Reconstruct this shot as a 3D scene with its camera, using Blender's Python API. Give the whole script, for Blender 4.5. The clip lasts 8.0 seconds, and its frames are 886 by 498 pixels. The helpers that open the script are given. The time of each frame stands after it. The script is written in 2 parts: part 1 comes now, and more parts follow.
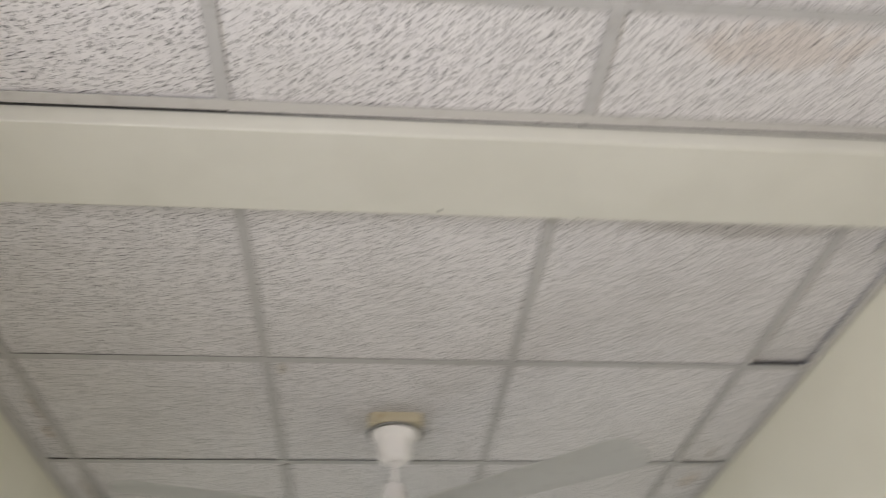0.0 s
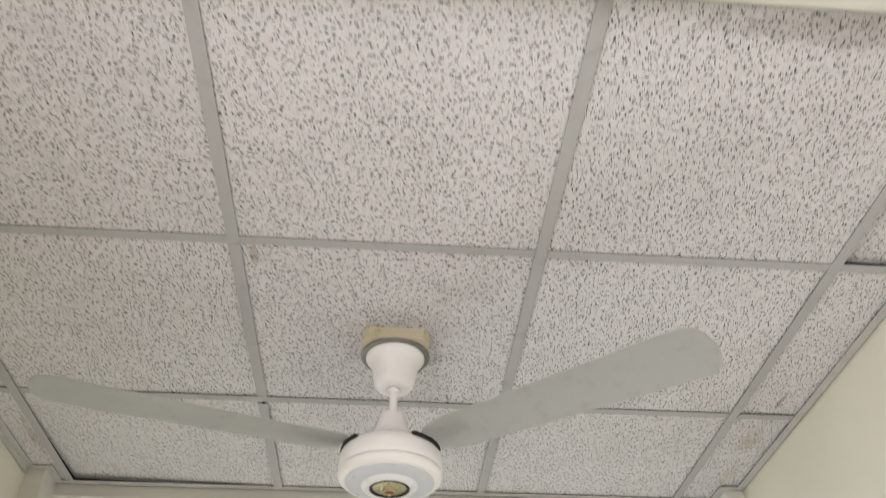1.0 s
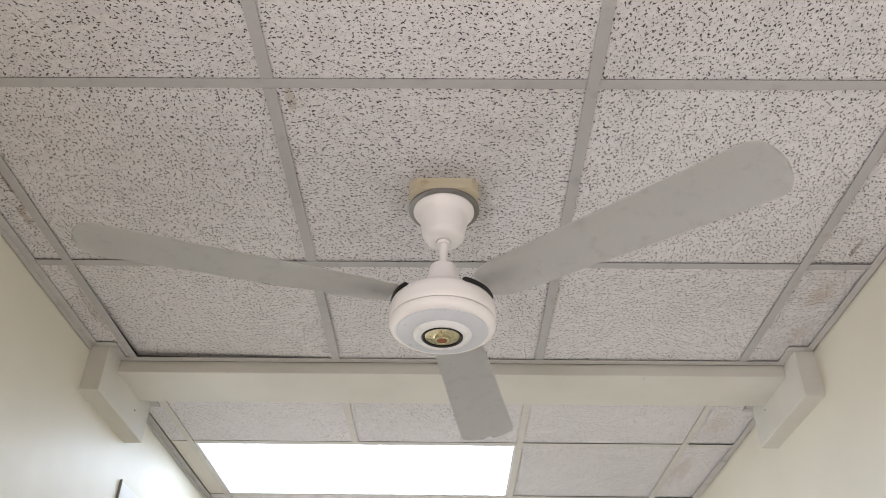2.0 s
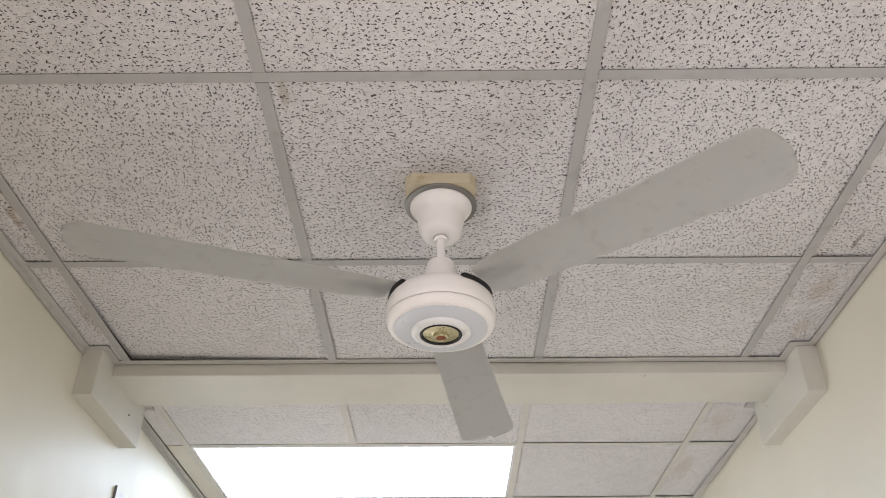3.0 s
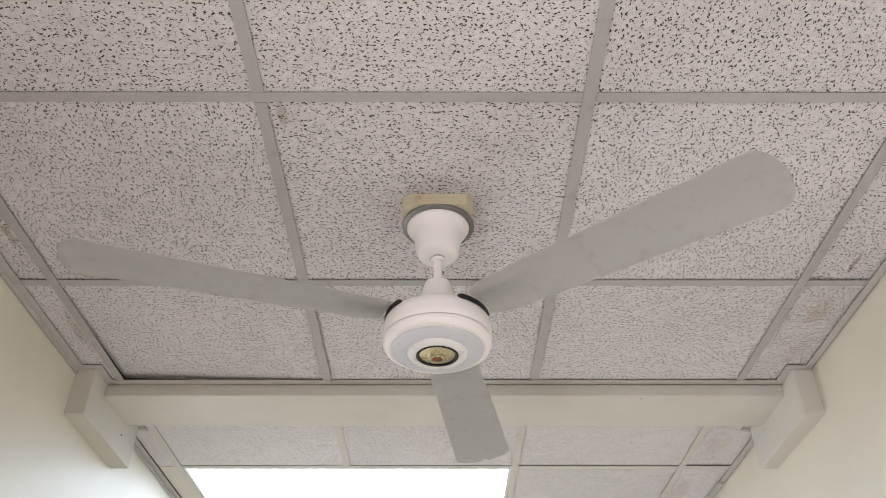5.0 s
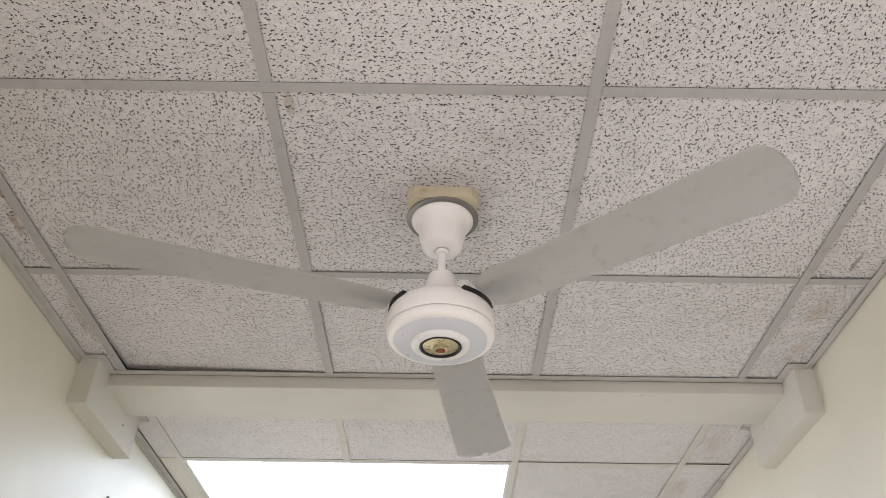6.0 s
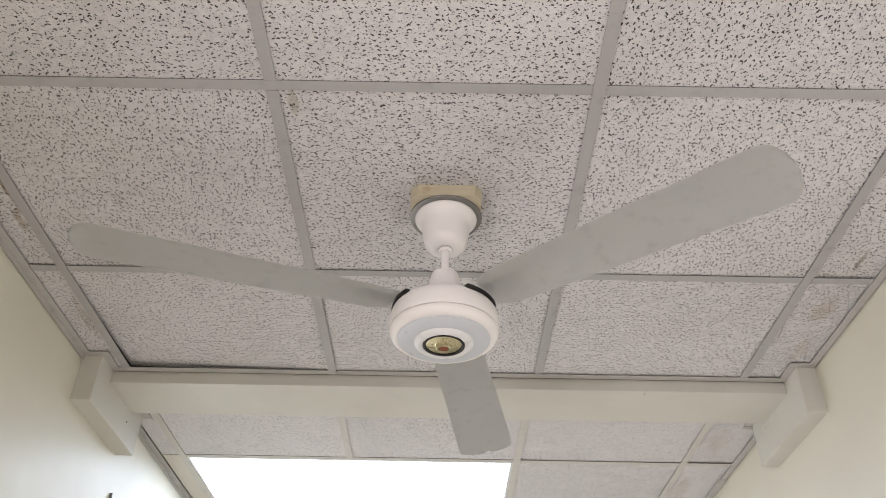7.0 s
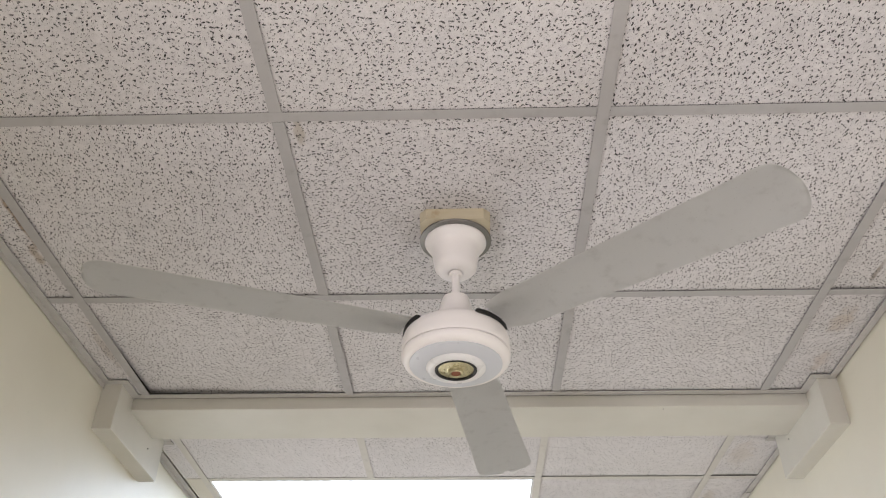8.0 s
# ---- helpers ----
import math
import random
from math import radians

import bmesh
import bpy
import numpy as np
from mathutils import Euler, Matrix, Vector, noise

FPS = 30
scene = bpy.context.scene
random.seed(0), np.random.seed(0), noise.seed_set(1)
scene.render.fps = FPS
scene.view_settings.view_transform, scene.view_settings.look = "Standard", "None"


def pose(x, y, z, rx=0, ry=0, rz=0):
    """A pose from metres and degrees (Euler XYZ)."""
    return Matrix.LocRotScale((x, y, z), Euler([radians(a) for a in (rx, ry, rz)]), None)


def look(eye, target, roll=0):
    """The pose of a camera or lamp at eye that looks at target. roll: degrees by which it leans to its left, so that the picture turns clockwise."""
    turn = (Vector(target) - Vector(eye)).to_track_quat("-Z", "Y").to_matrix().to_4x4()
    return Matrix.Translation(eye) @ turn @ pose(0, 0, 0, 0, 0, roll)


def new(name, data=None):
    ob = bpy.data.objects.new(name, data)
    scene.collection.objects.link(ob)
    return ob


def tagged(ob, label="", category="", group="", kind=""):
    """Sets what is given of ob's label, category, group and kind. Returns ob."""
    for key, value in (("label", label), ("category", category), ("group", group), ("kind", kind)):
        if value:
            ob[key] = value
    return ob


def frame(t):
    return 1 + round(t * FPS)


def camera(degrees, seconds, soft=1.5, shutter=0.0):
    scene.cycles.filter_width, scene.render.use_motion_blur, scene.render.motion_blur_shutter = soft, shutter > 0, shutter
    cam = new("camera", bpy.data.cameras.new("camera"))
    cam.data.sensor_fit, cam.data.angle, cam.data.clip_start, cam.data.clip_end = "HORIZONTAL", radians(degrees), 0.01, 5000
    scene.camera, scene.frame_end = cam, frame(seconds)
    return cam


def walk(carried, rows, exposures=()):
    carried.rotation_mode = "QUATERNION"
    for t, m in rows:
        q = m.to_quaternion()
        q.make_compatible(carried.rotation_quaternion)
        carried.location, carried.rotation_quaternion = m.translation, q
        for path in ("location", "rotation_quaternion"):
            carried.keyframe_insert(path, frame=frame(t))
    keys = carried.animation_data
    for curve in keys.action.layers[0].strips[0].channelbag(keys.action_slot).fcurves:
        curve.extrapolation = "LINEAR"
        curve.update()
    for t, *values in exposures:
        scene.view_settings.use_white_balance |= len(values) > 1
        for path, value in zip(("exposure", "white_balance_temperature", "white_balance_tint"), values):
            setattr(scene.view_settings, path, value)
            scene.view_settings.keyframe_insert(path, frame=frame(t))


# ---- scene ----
cam = camera(57.1, 8.0, soft=0.8, shutter=0.5)
PATH = [
    (0, (-0.039, -1.774, 1.664), (0.121, -0.209, 2.898), -2.1),
    (1 / 30, (-0.036, -1.755, 1.667), (0.091, -0.185, 2.8975), -1.8),
    (0.1, (-0.031, -1.704, 1.684), (0.084, -0.118, 2.897), -0.5),
    (0.2, (-0.025, -1.647, 1.662), (0.063, -0.064, 2.881), 0.3),
    (0.3, (-0.014, -1.597, 1.645), (0.056, -0.028, 2.883), 0.8),
    (0.4, (-0.019, -1.541, 1.639), (0.062, 0.005, 2.905), 0.8),
    (0.5, (-0.022, -1.462, 1.634), (0.067, 0.056, 2.934), 0.9),
    (0.7, (-0.01, -1.348, 1.647), (0.082, 0.164, 2.953), 0.9),
    (0.8, (0.002, -1.307, 1.648), (0.092, 0.202, 2.957), 0.8),
    (1, (0.015, -1.224, 1.641), (0.128, 0.285, 2.949), -0.1),
    (1.2, (0.035, -1.159, 1.616), (0.114, 0.371, 2.902), 0.7),
    (1.3, (0.042, -1.138, 1.605), (0.086, 0.413, 2.868), 1.6),
    (1.5, (0.06, -1.111, 1.585), (0.051, 0.486, 2.789), 2.3),
    (1.7, (0.044, -1.108, 1.566), (0.036, 0.525, 2.722), 1.4),
    (2, (0.042, -1.075, 1.574), (0.019, 0.565, 2.717), 0.8),
    (3.5, (0.034, -1.042, 1.58), (0.029, 0.587, 2.741), -0.4),
    (4, (0.033, -1.042, 1.584), (0.03, 0.575, 2.762), -0.3),
    (4.5, (0.036, -1.042, 1.587), (0.035, 0.566, 2.776), -0.2),
    (6, (0.026, -1.037, 1.563), (0.025, 0.569, 2.754), 0.8),
    (6.5, (0.025, -1.04, 1.566), (0.022, 0.571, 2.751), 1.1),
    (7, (0.024, -1.039, 1.563), (0.017, 0.571, 2.75), 1.1),
    (7.5, (0.025, -1.039, 1.571), (-0.011, 0.567, 2.762), 0.8),
    (8, (0.047, -1.059, 1.586), (-0.011, 0.536, 2.791), 0.5),
]
walk(cam, [(t, look(eye, target, roll)) for t, eye, target, roll in PATH], exposures=[(0.0, -0.34, 6250, 2), (0.5, -0.12, 6240, 2), (1.0, 0.09, 6250, 2), (1.5, 0.03, 6280, 4), (2.0, -0.01, 6290, 8), (8.0, 0.01, 6300, 8)])

# ---- world: the corridor is closed; its panel and three added lamps light it ----
world = bpy.data.worlds.new("world")
world.use_nodes = True
world.node_tree.nodes["Background"].inputs["Color"].default_value = (0.02, 0.02, 0.022, 1)
scene.world = world
PANEL_STRENGTH = 6.2
PANEL_COLOUR = (0.75, 0.845, 1.0, 1)

# daylight from behind left; unseen west window assumed, behind the walk's first stretch
day = bpy.data.lights.new("assumed_window_light", "AREA")
day.shape, day.size, day.size_y = "RECTANGLE", 1.18, 1.18
day.energy, day.color = 70.0, (0.99, 0.918, 0.975)
day_lamp = new("assumed_window_light", day)
day_lamp.matrix_world = look((-1.09, -2.25, 1.60), (0.0, -2.25, 1.60))

# fill lamp added in an unseen west-wall opening, past the far beam
far_fill = bpy.data.lights.new("far_bay_fill", "AREA")
far_fill.shape, far_fill.size, far_fill.size_y = "RECTANGLE", 0.98, 2.02
far_fill.energy, far_fill.color = 26.0, (0.99, 0.955, 0.97)
far_lamp = new("far_bay_fill", far_fill)
far_lamp.matrix_world = look((-1.09, 2.45, 1.04), (0.0, 2.45, 1.04))

# dimmer fill lamp added in an unseen east-wall opening, under the fan
side_fill = bpy.data.lights.new("west_wall_fill", "AREA")
side_fill.shape, side_fill.size, side_fill.size_y = "RECTANGLE", 0.88, 2.02
side_fill.energy, side_fill.color = 6.5, (1.0, 0.95, 0.93)
side_lamp = new("west_wall_fill", side_fill)
side_lamp.matrix_world = look((1.166, 0.45, 1.04), (0.0, 0.45, 1.04))

# ---- plan, in metres ----
CEIL = 2.700                    # underside of the grid
SLAB = 2.96                     # unseen concrete above the ceiling, added to block light
XL, XR = -1.022, 1.098          # wall faces
Y_BACK, Y_END = -4.6, 4.9
BEAMS = ((-0.812, -0.608), (1.150, 1.361))
BEAM_Z = 2.664
CORBEL_Z = 2.561
CORBEL_OUT = 0.056              # how far a corbel stands out from the wall
CORBEL_PAST = 0.097             # how far it runs past the beam on either side
FLANGE = 0.024
TILE_Z = 2.7042


# ---- node helpers ----
class Nodes:
    """Short hand for a material's node tree."""

    def __init__(self, name):
        self.mat = bpy.data.materials.new(name)
        self.mat.use_nodes = True
        self.tree = self.mat.node_tree
        self.bsdf = self.tree.nodes["Principled BSDF"]

    def add(self, kind):
        return self.tree.nodes.new(kind)

    def link(self, a, b):
        self.tree.links.new(a, b)

    def put(self, value, socket):
        if isinstance(value, (int, float)):
            socket.default_value = value
        elif isinstance(value, (tuple, list)):
            socket.default_value = tuple(value)
        else:
            self.link(value, socket)

    def math(self, op, a, b=0.0, c=0.0, clamp=False):
        node = self.add("ShaderNodeMath")
        node.operation, node.use_clamp = op, clamp
        for value, socket in zip((a, b, c), node.inputs):
            self.put(value, socket)
        return node.outputs[0]

    def vec(self, op, a, b=(0, 0, 0)):
        node = self.add("ShaderNodeVectorMath")
        node.operation = op
        self.put(a, node.inputs[0])
        self.put(b, node.inputs[1])
        return node.outputs["Value"] if op in ("LENGTH", "DOT_PRODUCT", "DISTANCE") else node.outputs["Vector"]

    def step(self, value, low, high, a=0.0, b=1.0):
        node = self.add("ShaderNodeMapRange")
        node.interpolation_type = "SMOOTHSTEP"
        for v, socket in zip((value, low, high, a, b), node.inputs):
            self.put(v, socket)
        return node.outputs[0]

    def place(self):
        return self.add("ShaderNodeTexCoord").outputs["Object"]

    def noise(self, scale, vector=None, detail=3.0, rough=0.55):
        node = self.add("ShaderNodeTexNoise")
        node.inputs["Scale"].default_value = scale
        node.inputs["Detail"].default_value = detail
        node.inputs["Roughness"].default_value = rough
        self.link(vector if vector is not None else self.place(), node.inputs["Vector"])
        return node.outputs["Fac"]

    def mix(self, fac, a, b, blend="MIX"):
        node = self.add("ShaderNodeMix")
        node.data_type, node.blend_type = "RGBA", blend
        self.put(fac, node.inputs[0])
        self.put(a, node.inputs[6])
        self.put(b, node.inputs[7])
        return node.outputs[2]

    def bump(self, height, distance, strength=1.0, after=None):
        node = self.add("ShaderNodeBump")
        node.inputs["Strength"].default_value = strength
        node.inputs["Distance"].default_value = distance
        self.link(height, node.inputs["Height"])
        if after is not None:
            self.link(after, node.inputs["Normal"])
        return node.outputs["Normal"]

    def finish(self, colour=None, rough=None, normal=None, metal=0.0):
        if colour is not None:
            self.put(colour, self.bsdf.inputs["Base Color"])
        if rough is not None:
            self.put(rough, self.bsdf.inputs["Roughness"])
        if normal is not None:
            self.link(normal, self.bsdf.inputs["Normal"])
        self.bsdf.inputs["Metallic"].default_value = metal
        return self.mat


def rgb(r, g, b):
    return (r, g, b, 1.0)


# ---- materials ----
def fissured_tile(name, plenty, size, fade):
    n = Nodes(name)
    p = n.place()
    island = n.add("ShaderNodeNewGeometry").outputs["Random Per Island"]
    wobble = n.add("ShaderNodeTexNoise")
    wobble.inputs["Scale"].default_value = 160
    n.link(p, wobble.inputs["Vector"])
    shift = n.vec("MULTIPLY", n.vec("SUBTRACT", wobble.outputs["Color"], (0.5, 0.5, 0.5)), (0.0025, 0.0025, 0.0))
    q = n.vec("ADD", p, shift)

    def marks(cell, half_long, half_wide, keep, spread, seed):
        """Short worm-like pits, one at most in a cell, each turned its own way."""
        scaled = n.vec("ADD", n.vec("MULTIPLY", q, (1 / cell, 1 / cell, 0.0)), (seed, seed * 1.7, 0.0))
        cells = n.add("ShaderNodeTexVoronoi")
        cells.voronoi_dimensions, cells.feature = "2D", "F1"
        cells.inputs["Scale"].default_value = 1.0
        n.link(scaled, cells.inputs["Vector"])
        own = n.vec("SUBTRACT", scaled, cells.outputs["Position"])
        chance = n.add("ShaderNodeSeparateColor")
        n.link(cells.outputs["Color"], chance.inputs[0])
        turn = n.math("ADD", n.math("MULTIPLY", island, 40.0), n.math("MULTIPLY", n.math("SUBTRACT", chance.outputs[0], 0.5), spread))
        spun = n.add("ShaderNodeVectorRotate")
        spun.rotation_type = "Z_AXIS"
        n.link(own, spun.inputs["Vector"])
        n.link(turn, spun.inputs["Angle"])
        size = n.step(chance.outputs[1], 0.0, 1.0, 0.55, 1.25)
        flat = n.vec("MULTIPLY", spun.outputs["Vector"], (cell / half_long, cell / half_wide, 0.0))
        reach = n.math("DIVIDE", n.vec("LENGTH", flat), size)
        here = n.step(reach, 1.08, 0.84)
        return n.math("MULTIPLY", here, n.math("LESS_THAN", chance.outputs[2], keep))

    big = marks(0.0112, 0.0030 * size, 0.00120 * size, 0.80 * plenty, 2.0, 3.1)
    mid = marks(0.0088, 0.0020 * size, 0.00108 * size, 0.60 * plenty, 2.6, 7.7)
    pins = marks(0.0056, 0.00085, 0.00075, 0.45, 6.0, 12.3)
    pits = n.math("MAXIMUM", n.math("MAXIMUM", big, mid), n.math("MULTIPLY", pins, 0.65))
    base = n.mix(n.step(island, 0.0, 1.0), rgb(0.69, 0.665, 0.68), rgb(0.74, 0.713, 0.726))
    base = n.mix(n.step(n.noise(2.3), 0.35, 0.75, 0.0, 0.5), base, rgb(0.60, 0.578, 0.572))
    base = n.mix(n.step(n.noise(420, detail=2.0), 0.35, 0.7, 0.0, 0.5), base, rgb(0.48, 0.46, 0.445))

    base = n.mix(n.step(n.noise(70, detail=3.0), 0.42, 0.66, 0.0, 0.4), base, rgb(0.80, 0.775, 0.77))
    base = n.mix(n.step(n.noise(11, detail=4.0, rough=0.65), 0.5, 0.74, 0.0, 0.28), base, rgb(0.50, 0.48, 0.475))

    def ragged_patch(colour, x, y, rx, ry, strength, under):
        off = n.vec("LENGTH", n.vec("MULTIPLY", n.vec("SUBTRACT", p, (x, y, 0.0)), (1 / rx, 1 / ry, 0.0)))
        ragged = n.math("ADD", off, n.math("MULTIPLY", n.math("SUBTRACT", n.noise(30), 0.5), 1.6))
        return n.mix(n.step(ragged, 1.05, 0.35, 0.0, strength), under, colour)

    # brownish stains along the tees and walls
    base = ragged_patch(rgb(0.26, 0.17, 0.09), -0.936, 0.30, 0.009, 0.13, 0.75, base)
    base = ragged_patch(rgb(0.36, 0.26, 0.16), -0.950, 0.42, 0.013, 0.05, 0.55, base)
    base = ragged_patch(rgb(0.44, 0.33, 0.22), 1.009, 0.75, 0.032, 0.08, 0.36, base)
    base = ragged_patch(rgb(0.46, 0.34, 0.25), 1.022, 0.96, 0.022, 0.07, 0.3, base)
    base = ragged_patch(rgb(0.20, 0.15, 0.10), 1.013, 0.53, 0.009, 0.055, 0.6, base)
    base = ragged_patch(rgb(0.34, 0.27, 0.20), -0.945, 0.84, 0.016, 0.16, 0.35, base)
    base = ragged_patch(rgb(0.42, 0.33, 0.23), 0.95, 2.06, 0.045, 0.15, 0.3, base)
    base = ragged_patch(rgb(0.42, 0.33, 0.23), 0.97, 1.60, 0.05, 0.12, 0.25, base)
    base = ragged_patch(rgb(0.46, 0.34, 0.24), 0.60, -1.0, 0.20, 0.06, 0.3, base)
    # greyish band on the tile along the near beam's edge
    base = ragged_patch(rgb(0.34, 0.31, 0.28), 0.68, -0.545, 0.26, 0.035, 0.4, base)
    base = ragged_patch(rgb(0.40, 0.35, 0.28), -0.27, 0.04, 0.012, 0.05, 0.6, base)
    # faint greyish patch round the fan
    base = ragged_patch(rgb(0.42, 0.40, 0.38), 0.03, 0.33, 0.17, 0.17, 0.3, base)
    colour = n.mix(n.math("MULTIPLY", pits, 1.0 - fade), base, rgb(0.022, 0.020, 0.020))
    height = n.math("SUBTRACT", n.math("MULTIPLY", n.noise(260, detail=3.0), 0.35), pits)
    return n.finish(colour, 0.93, n.bump(height, 0.0012, 0.7))


def painted(name, light, dark, rough, grain=180.0, relief=0.0003, wave=3.0):
    """Rolled wall paint: an orange-peel relief, slow unevenness and faint grime."""
    n = Nodes(name)
    tone = n.mix(n.step(n.noise(wave, detail=4.0), 0.3, 0.72), light, dark)
    scuff = n.step(n.noise(38.0, detail=5.0, rough=0.7), 0.62, 0.78, 0.0, 0.22)
    tone = n.mix(scuff, tone, tuple(0.82 * c for c in dark[:3]) + (1.0,))
    slow = n.bump(n.noise(16.0, detail=3.0), 0.005, 0.10)
    fine = n.bump(n.noise(grain, detail=2.0), relief, 0.8, slow)
    gloss = n.step(n.noise(14.0, detail=3.0), 0.3, 0.7, rough - 0.03, rough + 0.04)
    return n.finish(tone, gloss, fine)


def enamel(name, colour, rough, grime=rgb(0.3, 0.27, 0.23), amount=0.3):
    """Baked white enamel or plastic with a little dust on it."""
    n = Nodes(name)
    dust = n.step(n.noise(24.0, detail=6.0, rough=0.65), 0.5, 0.78, 0.0, amount)
    specks = n.step(n.noise(260.0, detail=2.0), 0.68, 0.74, 0.0, amount)
    tone = n.mix(n.math("MAXIMUM", dust, specks), colour, grime)
    return n.finish(tone, n.step(n.noise(40.0), 0.3, 0.7, rough, rough + 0.12), n.bump(n.noise(90.0), 0.0004, 0.3))


def brass():
    n = Nodes("worn_brass")
    tone = n.mix(n.step(n.noise(220.0, detail=4.0), 0.4, 0.7), rgb(0.66, 0.60, 0.39), rgb(0.48, 0.43, 0.27))
    return n.finish(tone, n.step(n.noise(150.0), 0.3, 0.7, 0.26, 0.42), metal=0.85)


def plain(name, colour, rough, metal=0.0, spread=0.8):
    n = Nodes(name)
    low = tuple(spread * c for c in colour[:3]) + (1.0,)
    return n.finish(n.mix(n.noise(60.0, detail=4.0), colour, low), rough, metal=metal)


def timber():
    n = Nodes("pale_stained_wood")
    along = n.vec("MULTIPLY", n.place(), (14.0, 160.0, 60.0))
    grain = n.noise(1.0, along, 4.0)
    tone = n.mix(grain, rgb(0.62, 0.56, 0.42), rgb(0.50, 0.43, 0.29))
    blot = n.step(n.noise(16.0, detail=4.0), 0.52, 0.66)
    return n.finish(n.mix(n.math("MULTIPLY", blot, 0.6), tone, rgb(0.33, 0.20, 0.09)), 0.6, n.bump(grain, 0.0006, 0.4))


def lamp_diffuser():
    n = Nodes("lit_diffuser")
    n.bsdf.inputs["Emission Color"].default_value = PANEL_COLOUR
    n.bsdf.inputs["Emission Strength"].default_value = PANEL_STRENGTH
    return n.finish(rgb(0.9, 0.9, 0.9), 0.5)


def terrazzo():
    n = Nodes("worn_floor")
    chips = n.step(n.noise(120.0, detail=2.0), 0.45, 0.6)
    return n.finish(n.mix(chips, rgb(0.64, 0.605, 0.55), rgb(0.72, 0.685, 0.63)), 0.4)


M_TILE = fissured_tile("fissured_mineral_tile", 0.98, 1.03, 0.04)
# Fewer, paler pits farther off: contrast lost with distance is put into the colour.
M_TILE_MID = fissured_tile("paler_pitted_tile", 0.96, 0.98, 0.05)
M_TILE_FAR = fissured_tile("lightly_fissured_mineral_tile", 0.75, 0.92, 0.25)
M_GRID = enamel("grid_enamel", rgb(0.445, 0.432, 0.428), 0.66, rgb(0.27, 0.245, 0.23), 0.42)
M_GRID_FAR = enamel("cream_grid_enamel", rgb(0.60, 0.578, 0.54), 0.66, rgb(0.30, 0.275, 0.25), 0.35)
M_WALL = painted("cream_wall_paint", rgb(0.735, 0.703, 0.590), rgb(0.698, 0.665, 0.553), 0.43, 180.0, 0.00015)
M_WALL.node_tree.nodes["Principled BSDF"].inputs["Specular IOR Level"].default_value = 1.0
M_BEAM = painted("cream_beam_paint", rgb(0.65, 0.632, 0.572), rgb(0.61, 0.592, 0.532), 0.46, 240.0, 0.0004, 5.0)
M_STRIP = plain("plain_filler_board", rgb(0.66, 0.62, 0.55), 0.7, spread=0.92)
M_TRIM = enamel("trim_enamel", rgb(0.51, 0.492, 0.47), 0.66, rgb(0.27, 0.245, 0.22), 0.42)
# near-black metal: the shade inside the grid's gaps is put into its colour
M_GAP_SHADE = plain("gap_shade_metal", rgb(0.035, 0.032, 0.030), 0.8)
M_WHITE = enamel("white_fan_enamel", rgb(0.88, 0.845, 0.83), 0.34, rgb(0.5, 0.46, 0.4), 0.06)
M_PLATE = enamel("cool_white_base_plate", rgb(0.63, 0.645, 0.69), 0.27, rgb(0.5, 0.48, 0.45), 0.06)
M_BLADE = enamel("light_grey_blade_enamel", rgb(0.65, 0.645, 0.625), 0.55, rgb(0.30, 0.28, 0.25), 0.3)
M_BLACK = plain("black_rubber", rgb(0.012, 0.011, 0.010), 0.55)
M_GREY = plain("dull_grey_metal", rgb(0.17, 0.155, 0.145), 0.45, 0.3)
M_RING = plain("dark_grey_metal", rgb(0.085, 0.078, 0.072), 0.45, 0.3)
M_HUBRING = enamel("raised_ring_enamel", rgb(0.78, 0.775, 0.775), 0.25, rgb(0.5, 0.48, 0.45), 0.06)
M_GASKET = plain("dull_grey_ring_metal", rgb(0.25, 0.24, 0.225), 0.36, 0.6)
M_DARK = plain("dark_grey_plastic", rgb(0.20, 0.20, 0.205), 0.5)
M_BOARD = plain("white_plastic", rgb(0.80, 0.80, 0.80), 0.35, spread=0.95)
M_BRASS = brass()
M_COPPER = plain("copper_screw", rgb(0.34, 0.12, 0.06), 0.4, 0.7)
M_WOOD = timber()
M_LIT = lamp_diffuser()
M_FLOOR = terrazzo()
# concrete above the ceiling; its dark colour carries the shade in the gaps
M_CONCRETE_SHADE = plain("shade_dark_concrete", rgb(0.13, 0.124, 0.115), 0.9)


# ---- mesh helpers ----
def add_box(bm, x0, x1, y0, y1, z0, z1):
    m = pose((x0 + x1) / 2, (y0 + y1) / 2, (z0 + z1) / 2) @ Matrix.Diagonal((x1 - x0, y1 - y0, z1 - z0, 1))
    return bmesh.ops.create_cube(bm, size=1.0, matrix=m)["verts"]


def soften(bm, width, segments=2):
    sharp = [e for e in bm.edges if len(e.link_faces) == 2 and e.calc_face_angle() > 0.6]
    bmesh.ops.bevel(bm, geom=sharp, offset=width, segments=segments, affect="EDGES", profile=0.5)


def mesh_of(name, bm, material, smooth=False):
    data = bpy.data.meshes.new(name)
    bmesh.ops.recalc_face_normals(bm, faces=bm.faces)
    bm.to_mesh(data)
    bm.free()
    data.materials.append(material)
    if smooth:
        for poly in data.polygons:
            poly.use_smooth = True
        data.set_sharp_from_angle(angle=radians(38))
    return data


def structure(name, bm, material, label, category):
    return tagged(new(name, mesh_of(name, bm, material)), label, category, kind="structure")


def part(name, bm, material, parent, label="", smooth=False):
    ob = new(name, mesh_of(name, bm, material, smooth))
    ob.parent = parent
    if label:
        ob["label"] = label
    return ob


def lathe(profile, steps=72):
    """A turned body from (radius, height) pairs, closed where the radius is zero."""
    bm = bmesh.new()
    rings = []
    for r, z in profile:
        if r < 1e-6:
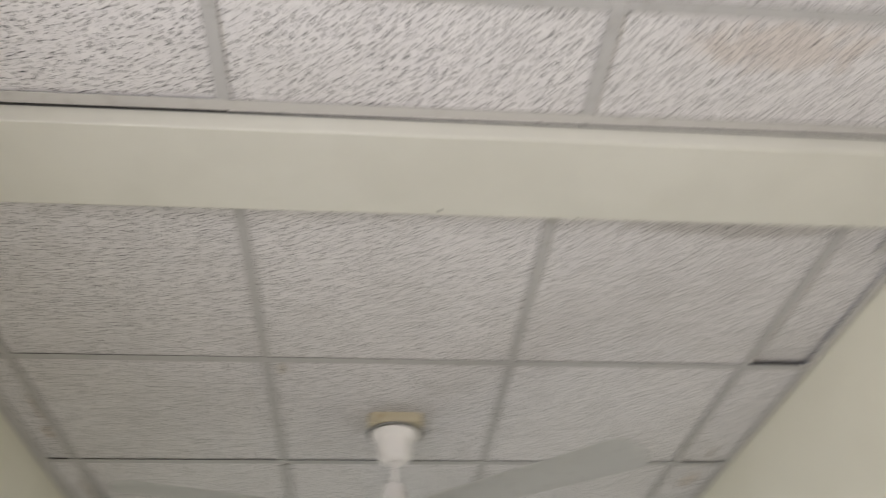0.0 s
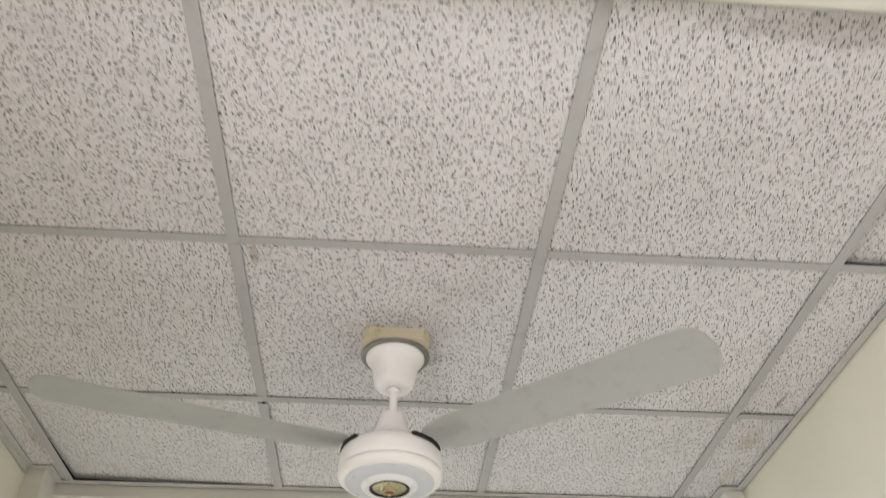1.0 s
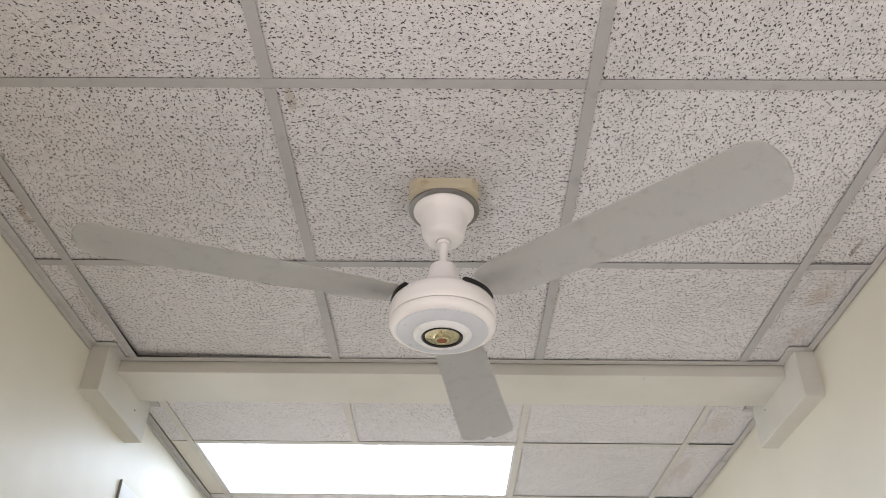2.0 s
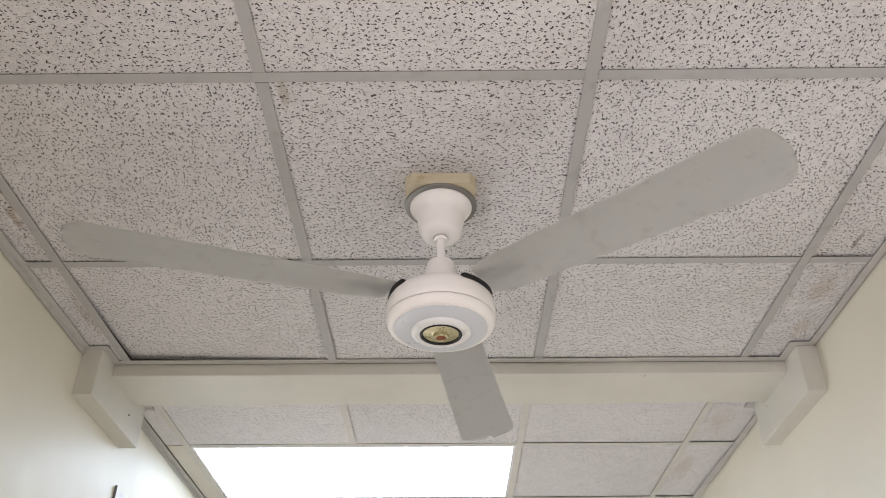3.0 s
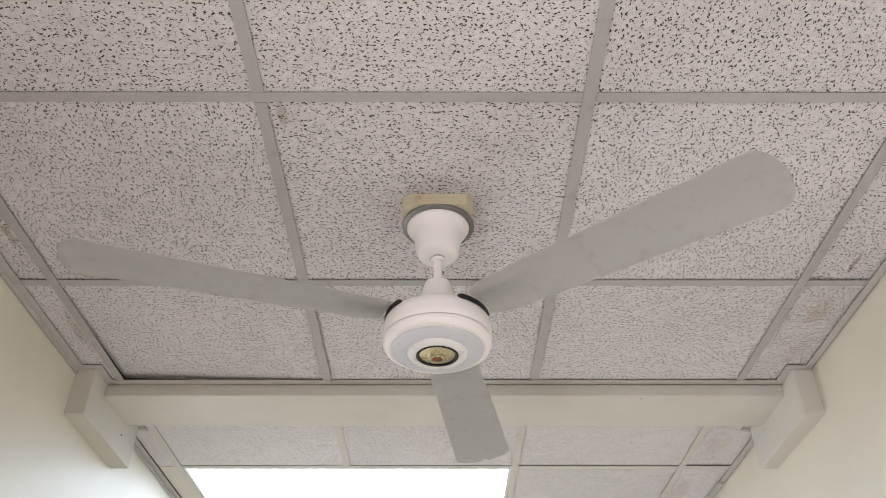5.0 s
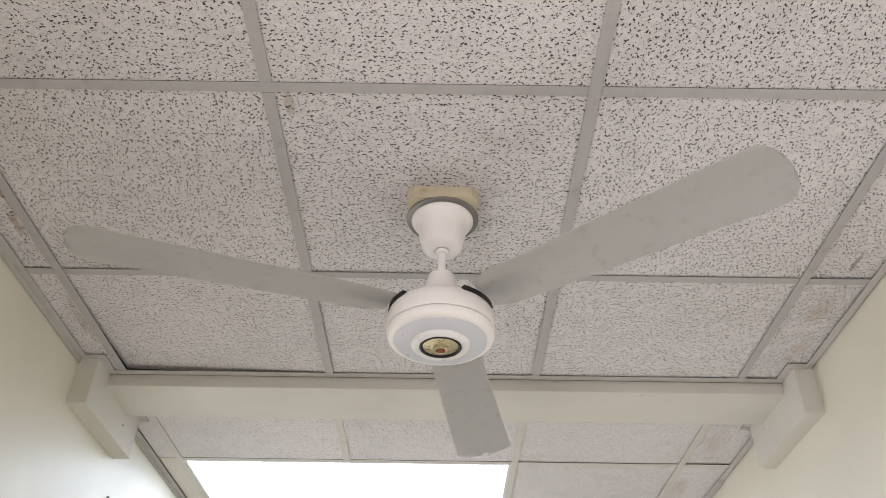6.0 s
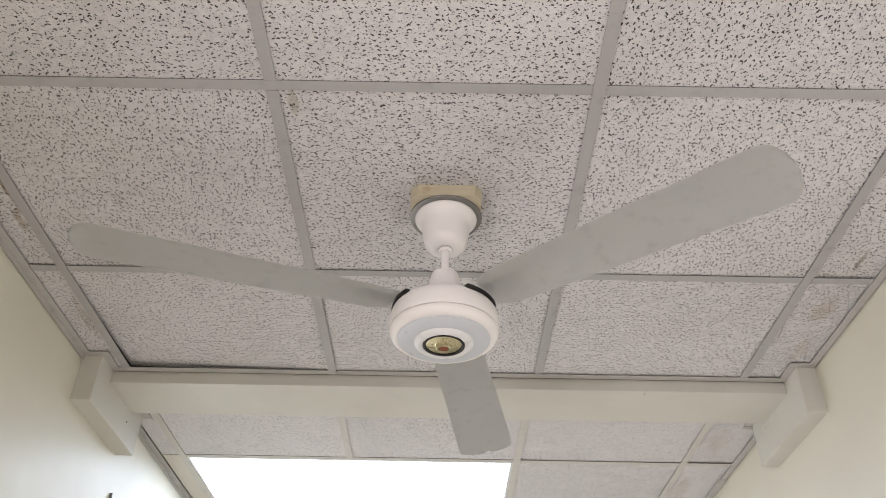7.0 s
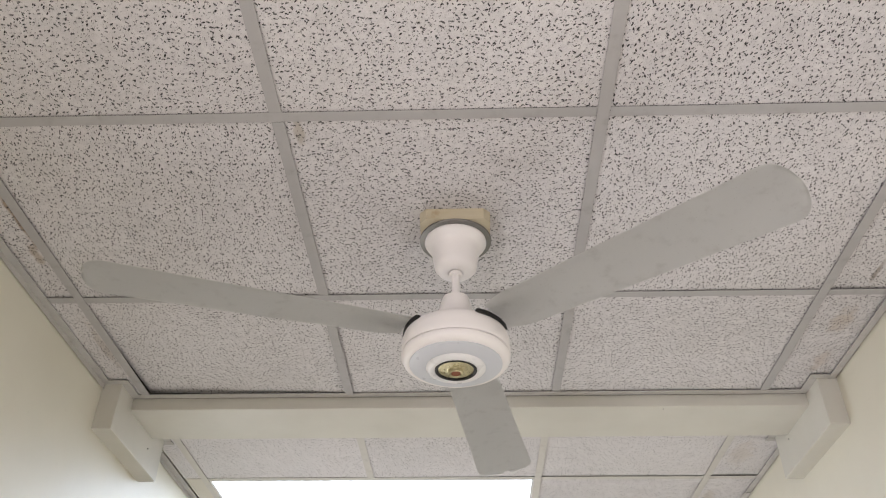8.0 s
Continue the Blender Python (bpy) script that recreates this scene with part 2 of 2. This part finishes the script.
            rings.append([bm.verts.new((0, 0, z))])
        else:
            rings.append([bm.verts.new((r * math.cos(a), r * math.sin(a), z)) for a in (2 * math.pi * k / steps for k in range(steps))])
    for lower, upper in zip(rings, rings[1:]):
        for k in range(steps):
            j = (k + 1) % steps
            ring = [lower[k % len(lower)], lower[j % len(lower)], upper[j % len(upper)], upper[k % len(upper)]]
            face = list(dict.fromkeys(ring))
            if len(face) > 2:
                bm.faces.new(face)
    return bm


# ---- the large structure ----
def shell():
    bm = bmesh.new()
    add_box(bm, XL - 0.15, XR + 0.15, Y_BACK - 0.15, Y_END + 0.15, -0.12, 0.0)
    structure("floor", bm, M_FLOOR, "pale beige terrazzo corridor floor", "floor")
    # both openings are assumed, out of view, cut to let the added lamps in
    bm = bmesh.new()
    add_box(bm, XL - 0.15, XL, Y_BACK, -2.85, 0.0, SLAB)
    add_box(bm, XL - 0.15, XL, -2.85, -1.65, 0.0, 1.0)
    add_box(bm, XL - 0.15, XL, -2.85, -1.65, 2.2, SLAB)
    add_box(bm, XL - 0.15, XL, -1.65, 1.95, 0.0, SLAB)
    add_box(bm, XL - 0.15, XL, 1.95, 2.95, 2.06, SLAB)
    add_box(bm, XL - 0.15, XL, 2.95, Y_END, 0.0, SLAB)
    structure("wall_west", bm, M_WALL, "semi-gloss cream painted corridor wall with two unseen openings added for lamps", "wall")
    # the opening is made up, out of view, for the west wall's fill lamp
    bm = bmesh.new()
    add_box(bm, XR, XR + 0.15, Y_BACK, 0.0, 0.0, SLAB)
    add_box(bm, XR, XR + 0.15, 0.0, 0.9, 2.06, SLAB)
    add_box(bm, XR, XR + 0.15, 0.9, Y_END, 0.0, SLAB)
    structure("wall_east", bm, M_WALL, "semi-gloss cream painted corridor wall with an unseen opening added for a lamp", "wall")
    bm = bmesh.new()
    add_box(bm, XL - 0.15, XR + 0.15, Y_END, Y_END + 0.15, 0.0, SLAB)
    structure("wall_north", bm, M_WALL, "cream painted wall closing the far end", "wall")
    bm = bmesh.new()
    add_box(bm, XL - 0.15, XR + 0.15, Y_BACK - 0.15, Y_BACK, 0.0, SLAB)
    structure("wall_south", bm, M_WALL, "cream painted wall closing the corridor", "wall")
    # unseen slab, added to keep the space above the tiles dark
    bm = bmesh.new()
    add_box(bm, XL - 0.15, XR + 0.15, Y_BACK - 0.15, Y_END + 0.15, SLAB, SLAB + 0.12)
    structure("blocking_slab", bm, M_CONCRETE_SHADE, "unseen concrete slab added above the hung ceiling to block light", "ceiling")


def beams():
    for y0, y1 in BEAMS:
        bm = bmesh.new()
        add_box(bm, XL + CORBEL_OUT - 0.02, XR - CORBEL_OUT + 0.02, y0, y1, BEAM_Z, CEIL + 0.003)
        soften(bm, 0.0025)
        beam = structure("beam", bm, M_BEAM, "cream painted boxed beam crossing under the ceiling", "beam")
        # the part above the ceiling is coloured dark to deepen the gap's shade
        bm = bmesh.new()
        add_box(bm, XL + CORBEL_OUT, XR - CORBEL_OUT, y0 + 0.004, y1 - 0.004, CEIL + 0.003, SLAB)
        part("upper_core", bm, M_CONCRETE_SHADE, beam, "concrete above the hung ceiling, darkened for the shade in the gaps")
        for x0, x1 in ((XL - 0.02, XL + CORBEL_OUT), (XR - CORBEL_OUT, XR + 0.02)):
            bm = bmesh.new()
            add_box(bm, x0, x1, y0 - CORBEL_PAST, y1 + CORBEL_PAST, CORBEL_Z, SLAB - 0.004)
            soften(bm, 0.0025)
            structure("corbel", bm, M_BEAM, "cream painted plaster corbel under the beam end", "corbel")


# Bays between the beams: extent, columns and rows of the grid.
BAYS = (
    dict(y0=Y_BACK, y1=BEAMS[0][0], cols=(-0.910, -0.299, 0.314, 0.924), rows=(-4.11, -3.50, -2.89, -2.28, -1.67, -1.063), back=False, front=True),
    dict(y0=BEAMS[0][1], y1=BEAMS[1][0], cols=(-0.919, -0.306, 0.304, 0.912), rows=(0.0, 0.61), back=True, front=True),
    dict(y0=BEAMS[1][1], y1=Y_END, cols=(-0.921, -0.311, 0.294, 0.898), rows=(1.797, 2.40, 3.01, 3.62, 4.23), back=True, front=False),
)
LIGHT_CELLS = ((2, 0, 2, 0),)   # bay, first column, last column, first row


def ceilings():
    rnd = random.Random(5)
    tiles, strips, finer, paler_row = bmesh.new(), bmesh.new(), bmesh.new(), bmesh.new()
    edge, skin = bmesh.new(), bmesh.new()
    grid = tagged(new("ceiling_grid"), "grey-white enamelled metal grid holding the ceiling tiles", "ceiling grid", kind="structure")

    def angle(x0, x1, y0, y1, z0, z1, top):
        """A strip of the wall angle, enamelled below, its upper face coloured shade-dark."""
        add_box(edge, x0, x1, y0, y1, z0, z1)
        if top is not None:
            add_box(top, x0 + 0.0002, x1 - 0.0002, y0 + 0.0002, y1 - 0.0002, z1, z1 + 0.0008)

    def tee(x0, x1, y0, y1, z):
        """A tee: its flange below, its web above."""
        bm = bmesh.new()
        add_box(bm, x0, x1, y0, y1, z, z + 0.0008)
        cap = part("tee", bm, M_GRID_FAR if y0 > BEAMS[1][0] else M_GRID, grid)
        # upper flange and web, coloured near black so the gap reads as shaded
        web = bmesh.new()
        add_box(web, x0 + 0.0002, x1 - 0.0002, y0 + 0.0002, y1 - 0.0002, z + 0.0008, z + 0.0016)
        if x1 - x0 < y1 - y0:
            add_box(web, (x0 + x1) / 2 - 0.001, (x0 + x1) / 2 + 0.001, y0, y1, z + 0.0016, CEIL + 0.035)
        else:
            add_box(web, x0, x1, (y0 + y1) / 2 - 0.001, (y0 + y1) / 2 + 0.001, z + 0.0016, CEIL + 0.035)
        part("web", web, M_GAP_SHADE, cap, "metal web coloured near black for the shade in the gap")

    half = FLANGE / 2
    for b, bay in enumerate(BAYS):
        y0, y1, cols, rows = bay["y0"], bay["y1"], bay["cols"], bay["rows"]
        xs, ys = (XL, *cols, XR), (y0, *rows, y1)
        lit = set()
        for bb, c0, c1, r0 in LIGHT_CELLS:
            if bb == b:
                lit |= {(c + 1, r0 + 1) for c in range(c0, c1)}
        for i in range(len(xs) - 1):
            for j in range(len(ys) - 1):
                if (i, j) in lit:
                    continue
                a0, a1 = xs[i] + (0.003 if i else 0.004), xs[i + 1] - (0.003 if i < len(xs) - 2 else 0.004)
                b0, b1 = ys[j] + 0.003, ys[j + 1] - 0.003
                # two cut pieces fall short of the wall angle and leave a slit
                if b == 2 and i == 0 and j < 2:
                    a0 = XL + (0.0265, 0.0270)[j]
                side = (i == 0 or i == len(xs) - 2)
                # the side tiles are cut round the corbels
                if side and j == 0 and bay["back"]:
                    b0 += CORBEL_PAST + 0.002
                if side and j == len(ys) - 2 and bay["front"]:
                    b1 -= CORBEL_PAST + 0.002
                plain_cell = b == 2 and i == 0 and j == 1
                target = strips if plain_cell else finer if b == 2 else paler_row if b == 1 and j == 2 else tiles
                lift = rnd.uniform(-0.0012, 0.0010) + (0.0022 if side and i else 0.0008 if side else 0.0)
                for v in add_box(target, a0, a1, b0, b1, TILE_Z, TILE_Z + 0.014):
                    v.co.z += lift + rnd.uniform(-0.0009, 0.0009)
                    # two tiles that do not lie flat on the grid
                    if b == 1 and (i, j) == (1, 2) and v.co.y > 1.0 and v.co.x < -0.6:
                        v.co.z += 0.017
                    if b == 1 and (i, j) == (4, 0) and v.co.y > -0.1:
                        v.co.z += 0.009
                if side and (j == 0 and bay["back"] or j == len(ys) - 2 and bay["front"]):
                    # the narrow rest beside the corbel
                    c0, c1 = (XL + CORBEL_OUT + 0.004, a1) if i == 0 else (a0, XR - CORBEL_OUT - 0.004)
                    d0, d1 = (ys[j] + 0.003, b0 - 0.0005) if j == 0 and bay["back"] else (b1 + 0.0005, ys[j + 1] - 0.003)
                    if c1 - c0 > 0.01:
                        add_box(target, c0, c1, d0, d1, TILE_Z + lift, TILE_Z + 0.014 + lift)
        # tees: flange below, web above; the columns run through, the rows butt against them
        for i, x in enumerate(cols):
            cuts = [y0 + FLANGE, *(r for r in rows), y1 - FLANGE] if i == 1 else [y0 + FLANGE, y1 - FLANGE]
            for k, (p0, p1) in enumerate(zip(cuts, cuts[1:])):
                q0 = p0 + (half + 0.0006 if k else 0.0004)
                q1 = p1 - (half + 0.0006 if k < len(cuts) - 2 else 0.0004)
                drop = 0.0
                if (i, k) in lit:
                    continue
                if b == 1 and i == 1 and k == 2:
                    q0, drop = q0 + 0.003, 0.0040
                tee(x - half, x + half, q0, q1, CEIL - drop)
        for j, y in enumerate(rows):
            ends = [XL + FLANGE, cols[0], cols[2], cols[3], XR - FLANGE]
            for k, (p0, p1) in enumerate(zip(ends, ends[1:])):
                q0 = p0 + (half + 0.0006 if k else 0.0004)
                q1 = p1 - (half + 0.0006 if k < len(ends) - 2 else 0.0004)
                if b == 2 and j == 0 and k == 0:
                    continue   # here the two cut pieces simply meet
                sink = 0.0004 * ((j + k) % 2)
                tee(q0, q1, y - half, y + half, CEIL + sink)
        # the wall angle round the bay
        t = 0.0014
        w0 = y0 + (CORBEL_PAST if bay["back"] else 0.0)
        w1 = y1 - (CORBEL_PAST if bay["front"] else 0.0)
        for wall, sign in ((XL, 1), (XR, -1)):
            out = wall + sign * FLANGE
            inner = wall + sign * CORBEL_OUT
            lip = inner + sign * FLANGE
            near = wall + sign * (0.0030 if sign > 0 else 0.0042)
            if b == 2 and sign < 0:
                # this run is lapped: the second length hangs a little lower and stands further out
                angle(out, near, w0, 1.944, CEIL - 0.0008, CEIL + t, skin)
                angle(out - 0.008, near, 1.940, w1, CEIL - 0.0050, CEIL - 0.0036, None)
            else:
                angle(min(near, out), max(near, out), w0, w1, CEIL - 0.0008, CEIL + t, skin)
            if sign > 0:
                angle(wall + 0.0030, wall + 0.0048, w0 + 0.001, w1 - 0.001, CEIL - 0.0150, CEIL - 0.0012, None)
            if bay["back"]:
                angle(min(out, lip), max(out, lip), w0 + 0.0025, w0 + FLANGE, CEIL - 0.0006, CEIL + t, skin)
                angle(min(inner, lip), max(inner, lip), y0 + FLANGE, w0, CEIL - 0.0004, CEIL + t, skin)
            if bay["front"]:
                angle(min(out, lip), max(out, lip), w1 - FLANGE, w1 - 0.0025, CEIL - 0.0006, CEIL + t, skin)
                angle(min(inner, lip), max(inner, lip), w1, y1 - FLANGE, CEIL - 0.0004, CEIL + t, skin)
        left, right = (XL + CORBEL_OUT, XR - CORBEL_OUT)
        slit = (0.0075, 0.0050, 0.0)[b]   # the angle has come away from the beam's face
        angle(left if bay["back"] else XL + FLANGE, right if bay["back"] else XR - FLANGE, y0 + 0.0018, y0 + FLANGE, CEIL - 0.0008, CEIL + t, skin)
        angle(left if bay["front"] else XL + FLANGE, right if bay["front"] else XR - FLANGE, y1 - FLANGE - slit, y1 - 0.0018 - slit, CEIL - 0.0008, CEIL + t, skin)
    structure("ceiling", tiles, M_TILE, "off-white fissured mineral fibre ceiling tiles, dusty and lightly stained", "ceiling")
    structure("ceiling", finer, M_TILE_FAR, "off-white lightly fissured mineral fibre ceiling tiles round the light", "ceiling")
    structure("ceiling", paler_row, M_TILE_MID, "off-white fissured ceiling tiles with slightly paler pits", "ceiling")
    structure("ceiling_filler", strips, M_STRIP, "plain off-white filler board beside the ceiling light", "ceiling")
    angles = structure("trim", edge, M_TRIM, "grey-white metal angle trim round the ceiling", "trim")
    part("upper_face", skin, M_GAP_SHADE, angles, "metal upper face coloured near black for the shade in the gap")


shell()
beams()
ceilings()


# ---- ceiling lights ----
def ceiling_light(x0, x1, y0, y1):
    root = new("ceiling_light")
    root.location = ((x0 + x1) / 2, (y0 + y1) / 2, CEIL + 0.0016)
    w, d = (x1 - x0) / 2 - 0.005, (y1 - y0) / 2 - 0.005
    bm = bmesh.new()
    rim = 0.016
    add_box(bm, -w, w, -d, -d + rim, 0, 0.012)
    add_box(bm, -w, w, d - rim, d, 0, 0.012)
    add_box(bm, -w, -w + rim, -d + rim, d - rim, 0, 0.012)
    add_box(bm, w - rim, w, -d + rim, d - rim, 0, 0.012)
    part("frame", bm, M_BOARD, root, "white metal rim")
    bm = bmesh.new()
    add_box(bm, -w + rim, w - rim, -d + rim, d - rim, 0.002, 0.006)
    part("diffuser", bm, M_LIT, root, "glowing white diffuser")
    bm = bmesh.new()
    add_box(bm, -w, w, -d, d, 0.0125, 0.05)
    part("housing", bm, M_BOARD, root, "white sheet metal tray")
    return tagged(root, "lit flat white panel light set flush in the ceiling", "ceiling light")


for bay_index, first, last, row in LIGHT_CELLS:
    bay = BAYS[bay_index]
    ceiling_light(bay["cols"][first], bay["cols"][last], bay["rows"][row], bay["rows"][row + 1])


# ---- ceiling fan ----
FAN_X, FAN_Y = 0.023, 0.353
BLADE_TURN = -40.0


def fan_blade(parent):
    """A paddle along +x, a little wider at its round tip, cambered, with its bracket."""
    bm = bmesh.new()
    along, across = 22, 8
    root_r, tip_r = 0.106, 0.71
    rows = []
    ends = [i / along * 0.93 for i in range(along)] + [0.93 + 0.07 * math.sin(radians(90 * k / 10)) for k in range(11)]
    for u in ends:
        r = root_r + (tip_r - root_r) * u
        half = 0.052 + 0.020 * u
        if u > 0.93:
            half *= max(0.0, 1 - ((u - 0.93) / 0.0705) ** 2.4) ** 0.5
        if u < 0.06:
            half *= 0.72 + 0.28 * (u / 0.06)
        half = max(half, 0.012)
        row = []
        for j in range(across + 1):
            v = 2 * j / across - 1
            y = half * v
            z = 0.006 * (1 - v * v) - 0.15 * y - 0.010 * u
            row.append(bm.verts.new((r, y, z)))
        rows.append(row)
    for a, b in zip(rows, rows[1:]):
        for j in range(across):
            bm.faces.new((a[j], b[j], b[j + 1], a[j + 1]))
    bmesh.ops.solidify(bm, geom=bm.faces[:], thickness=0.0022)
    blade = part("blade", bm, M_BLADE, parent, "light grey enamelled metal blade", True)
    # the dark slot in the motor's rim that its bracket comes out of
    bm = bmesh.new()
    steps, ring = 18, []
    for k in range(steps + 1):
        w = radians(-27 + 54 * k / steps)
        slim = 1.0 if 0 < k < steps else 0.35
        ring.append([bm.verts.new((r * math.cos(w), r * math.sin(w), h * slim)) for r, h in ((0.084, -0.0060), (0.1050, -0.0060), (0.1062, -0.0030), (0.1050, 0.0040), (0.084, 0.0080))])
    for p, q in zip(ring, ring[1:]):
        for k in range(5):
            bm.faces.new((p[k], q[k], q[(k + 1) % 5], p[(k + 1) % 5]))
    bm.faces.new(ring[0])
    bm.faces.new(ring[-1])
    part("root_slot", bm, M_BLACK, blade, "black slot at the blade's root", True)
    bm = bmesh.new()
    add_box(bm, 0.100, 0.200, -0.020, 0.020, 0.0108, 0.0132)
    for x in (0.178, 0.192):
        bmesh.ops.create_cone(bm, cap_ends=True, segments=14, radius1=0.0042, radius2=0.0035, depth=0.003, matrix=pose(x, 0, 0.0146))
    part("blade_iron", bm, M_BLADE, blade, "grey metal tongue with two rivets, on top of the blade")
    return blade


def ceiling_fan():
    fan = new("ceiling_fan")
    fan.location = (FAN_X, FAN_Y, TILE_Z + 0.0005)
    z = lambda height: height - TILE_Z - 0.0005   # heights below are over the floor
    # chamfered wooden block against the tile
    bm = bmesh.new()
    a, c = 0.075, 0.014
    ring = [(-a, -a + c), (-a + c, -a), (a - c, -a), (a, -a + c), (a, 0.012), (a - c, 0.020), (-a + c, 0.020), (-a, 0.012)]
    low = [bm.verts.new((x, y, z(2.6756))) for x, y in ring]
    top = [bm.verts.new((x, y, 0.0)) for x, y in ring]
    bm.faces.new(low)
    bm.faces.new(top)
    for k in range(8):
        bm.faces.new((low[k], low[(k + 1) % 8], top[(k + 1) % 8], top[k]))
    soften(bm, 0.003)
    part("mounting_block", bm, M_WOOD, fan, "pale stained wooden block")
    part("mounting_plate", lathe([(0, z(2.7044)), (0.058, z(2.7044)), (0.058, z(2.6750)), (0, z(2.6750))]), M_RING, fan, "dark grey metal plate against the tile", True)
    part("gasket", lathe([(0, z(2.6755)), (0.0755, z(2.6755)), (0.0778, z(2.6745)), (0.0784, z(2.6725)), (0.0776, z(2.6705)), (0.0745, z(2.6696)), (0, z(2.6690))]), M_GASKET, fan, "dull grey metal ring", True)
    part("canopy", lathe([(0.0, z(2.6700)), (0.064, z(2.6700)), (0.0668, z(2.6690)), (0.0672, z(2.6665)), (0.0655, z(2.6630)), (0.0610, z(2.6570)), (0.0560, z(2.6520)), (0.0528, z(2.6460)),
                          (0.0508, z(2.6360)), (0.0485, z(2.6220)), (0.0462, z(2.6080)), (0.0435, z(2.5980)), (0.0380, z(2.5910)), (0.0280, z(2.5875)), (0.017, z(2.5870)), (0.0135, z(2.5895)), (0, z(2.5895))]), M_WHITE, fan, "white cup-shaped cover with a flared rim", True)
    part("collar", lathe([(0, z(2.589)), (0.0125, z(2.589)), (0.0145, z(2.585)), (0.0125, z(2.580)), (0, z(2.580))], 40), M_WHITE, fan, "", True)
    part("downrod", lathe([(0, z(2.5805)), (0.0085, z(2.5805)), (0.0085, z(2.520)), (0, z(2.520))], 40), M_WHITE, fan, "short white steel rod", True)
    part("coupling_cover", lathe([(0, z(2.5255)), (0.020, z(2.5255)), (0.0275, z(2.5215)), (0.0295, z(2.513)), (0.0335, z(2.496)), (0.0400, z(2.479)), (0.0480, z(2.466)),
                                  (0.0600, z(2.4565)), (0.074, z(2.4500)), (0.076, z(2.4470)), (0.076, z(2.4440)), (0, z(2.4440))]), M_WHITE, fan, "white bell-shaped cover", True)
    # the motor: upper shell, seam, lower shell, base plate, hub
    motor = part("motor_housing", lathe([(0, z(2.4450)), (0.076, z(2.4445)), (0.090, z(2.4410)), (0.0985, z(2.4350)), (0.1045, z(2.4260)), (0.1072, z(2.4160)), (0.1080, z(2.4020)), (0.1080, z(2.3895)),
                                         (0.1072, z(2.3882)), (0.1040, z(2.3882)), (0.1040, z(2.3862)), (0.1074, z(2.3862)), (0.1080, z(2.3850)), (0.1072, z(2.3790)), (0.1045, z(2.3730)), (0.0995, z(2.3690)), (0.094, z(2.3680)),
                                         (0.0915, z(2.3680)), (0, z(2.3680))], 96), M_WHITE, fan, "round white enamelled motor body with a seam", True)
    part("base_plate", lathe([(0, z(2.3685)), (0.0915, z(2.3685)), (0.0912, z(2.3665)), (0.075, z(2.3625)), (0.059, z(2.3605)), (0, z(2.3605))], 96), M_PLATE, motor, "pale grey domed base plate", True)
    part("centre_ring", lathe([(0.0590, z(2.3612)), (0.0585, z(2.3590)), (0.0560, z(2.3560)), (0.052, z(2.3535)), (0.047, z(2.3524)), (0.042, z(2.3540)), (0.0405, z(2.3602))], 96), M_HUBRING, motor, "raised white ring", True)
    part("black_ring", lathe([(0.0405, z(2.3600)), (0.0408, z(2.3535)), (0.0385, z(2.3525)), (0.0355, z(2.3545)), (0.0350, z(2.360))], 64), M_BLACK, motor, "black rubber ring", True)
    part("hub_cap", lathe([(0, z(2.3600)), (0.0352, z(2.3600)), (0.0350, z(2.3565)), (0.031, z(2.3548)), (0.018, z(2.3555)), (0.0155, z(2.3540)), (0.0150, z(2.3480)),
                                 (0.0135, z(2.3465)), (0.0105, z(2.3468)), (0.0095, z(2.3500)), (0, z(2.3505))], 64), M_BRASS, motor, "worn brass hub cap", True)
    bm = bmesh.new()
    bmesh.ops.create_cone(bm, cap_ends=True, segments=24, radius1=0.0092, radius2=0.0085, depth=0.004, matrix=pose(0, 0, z(2.3495)))
    add_box(bm, -0.0016, 0.0016, -0.0085, 0.0085, z(2.3472), z(2.3480))
    part("screw", bm, M_COPPER, motor, "copper coloured centre screw")
    for k in range(3):
        blade = fan_blade(fan)
        blade.matrix_local = pose(0, 0, z(2.4345), 0, 0, BLADE_TURN + 120 * k)
    return tagged(fan, "white three-bladed ceiling fan on a wooden block under the ceiling", "ceiling fan")


ceiling_fan()


# ---- a small notice holder on the wall ----
def wall_notice():
    board = new("wall_notice")
    board.location = (XL, 1.487, 2.283)
    bm = bmesh.new()
    add_box(bm, 0.0, 0.007, 0.007, 0.20, -0.17, 0.165)
    soften(bm, 0.003)
    part("panel", bm, M_BOARD, board, "plain white plastic panel")
    bm = bmesh.new()
    add_box(bm, 0.0, 0.0085, 0.0030, 0.0065, -0.17, 0.169)
    soften(bm, 0.001, 1)
    part("edge_strip", bm, M_DARK, board, "dark grey plastic edge strip")
    return tagged(board, "white wall panel with a dark grey edge, fixed to the wall", "wall panel")


wall_notice()


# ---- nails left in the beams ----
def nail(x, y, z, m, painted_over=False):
    bm = bmesh.new()
    bmesh.ops.create_cone(bm, cap_ends=True, segments=12, radius1=0.0024, radius2=0.0019, depth=0.004)
    ob = new("nail", mesh_of("nail", bm, M_TRIM if painted_over else M_GREY))
    ob.matrix_world = pose(x, y, z) @ m
    label = "small nail head painted over in dusty cream" if painted_over else "small dull grey nail head in the painted plaster"
    return tagged(ob, label, "nail", "nails in the beams")


nail(0.075, -0.623, BEAM_Z - 0.0012, pose(0, 0, 0, 180))
nail(0.622, 1.165, BEAM_Z - 0.0012, pose(0, 0, 0, 180), True)
nail(XL + CORBEL_OUT + 0.0012, 1.335, 2.622, pose(0, 0, 0, 0, 90))
nail(XR - CORBEL_OUT - 0.0012, 1.352, 2.648, pose(0, 0, 0, 0, -90), True)
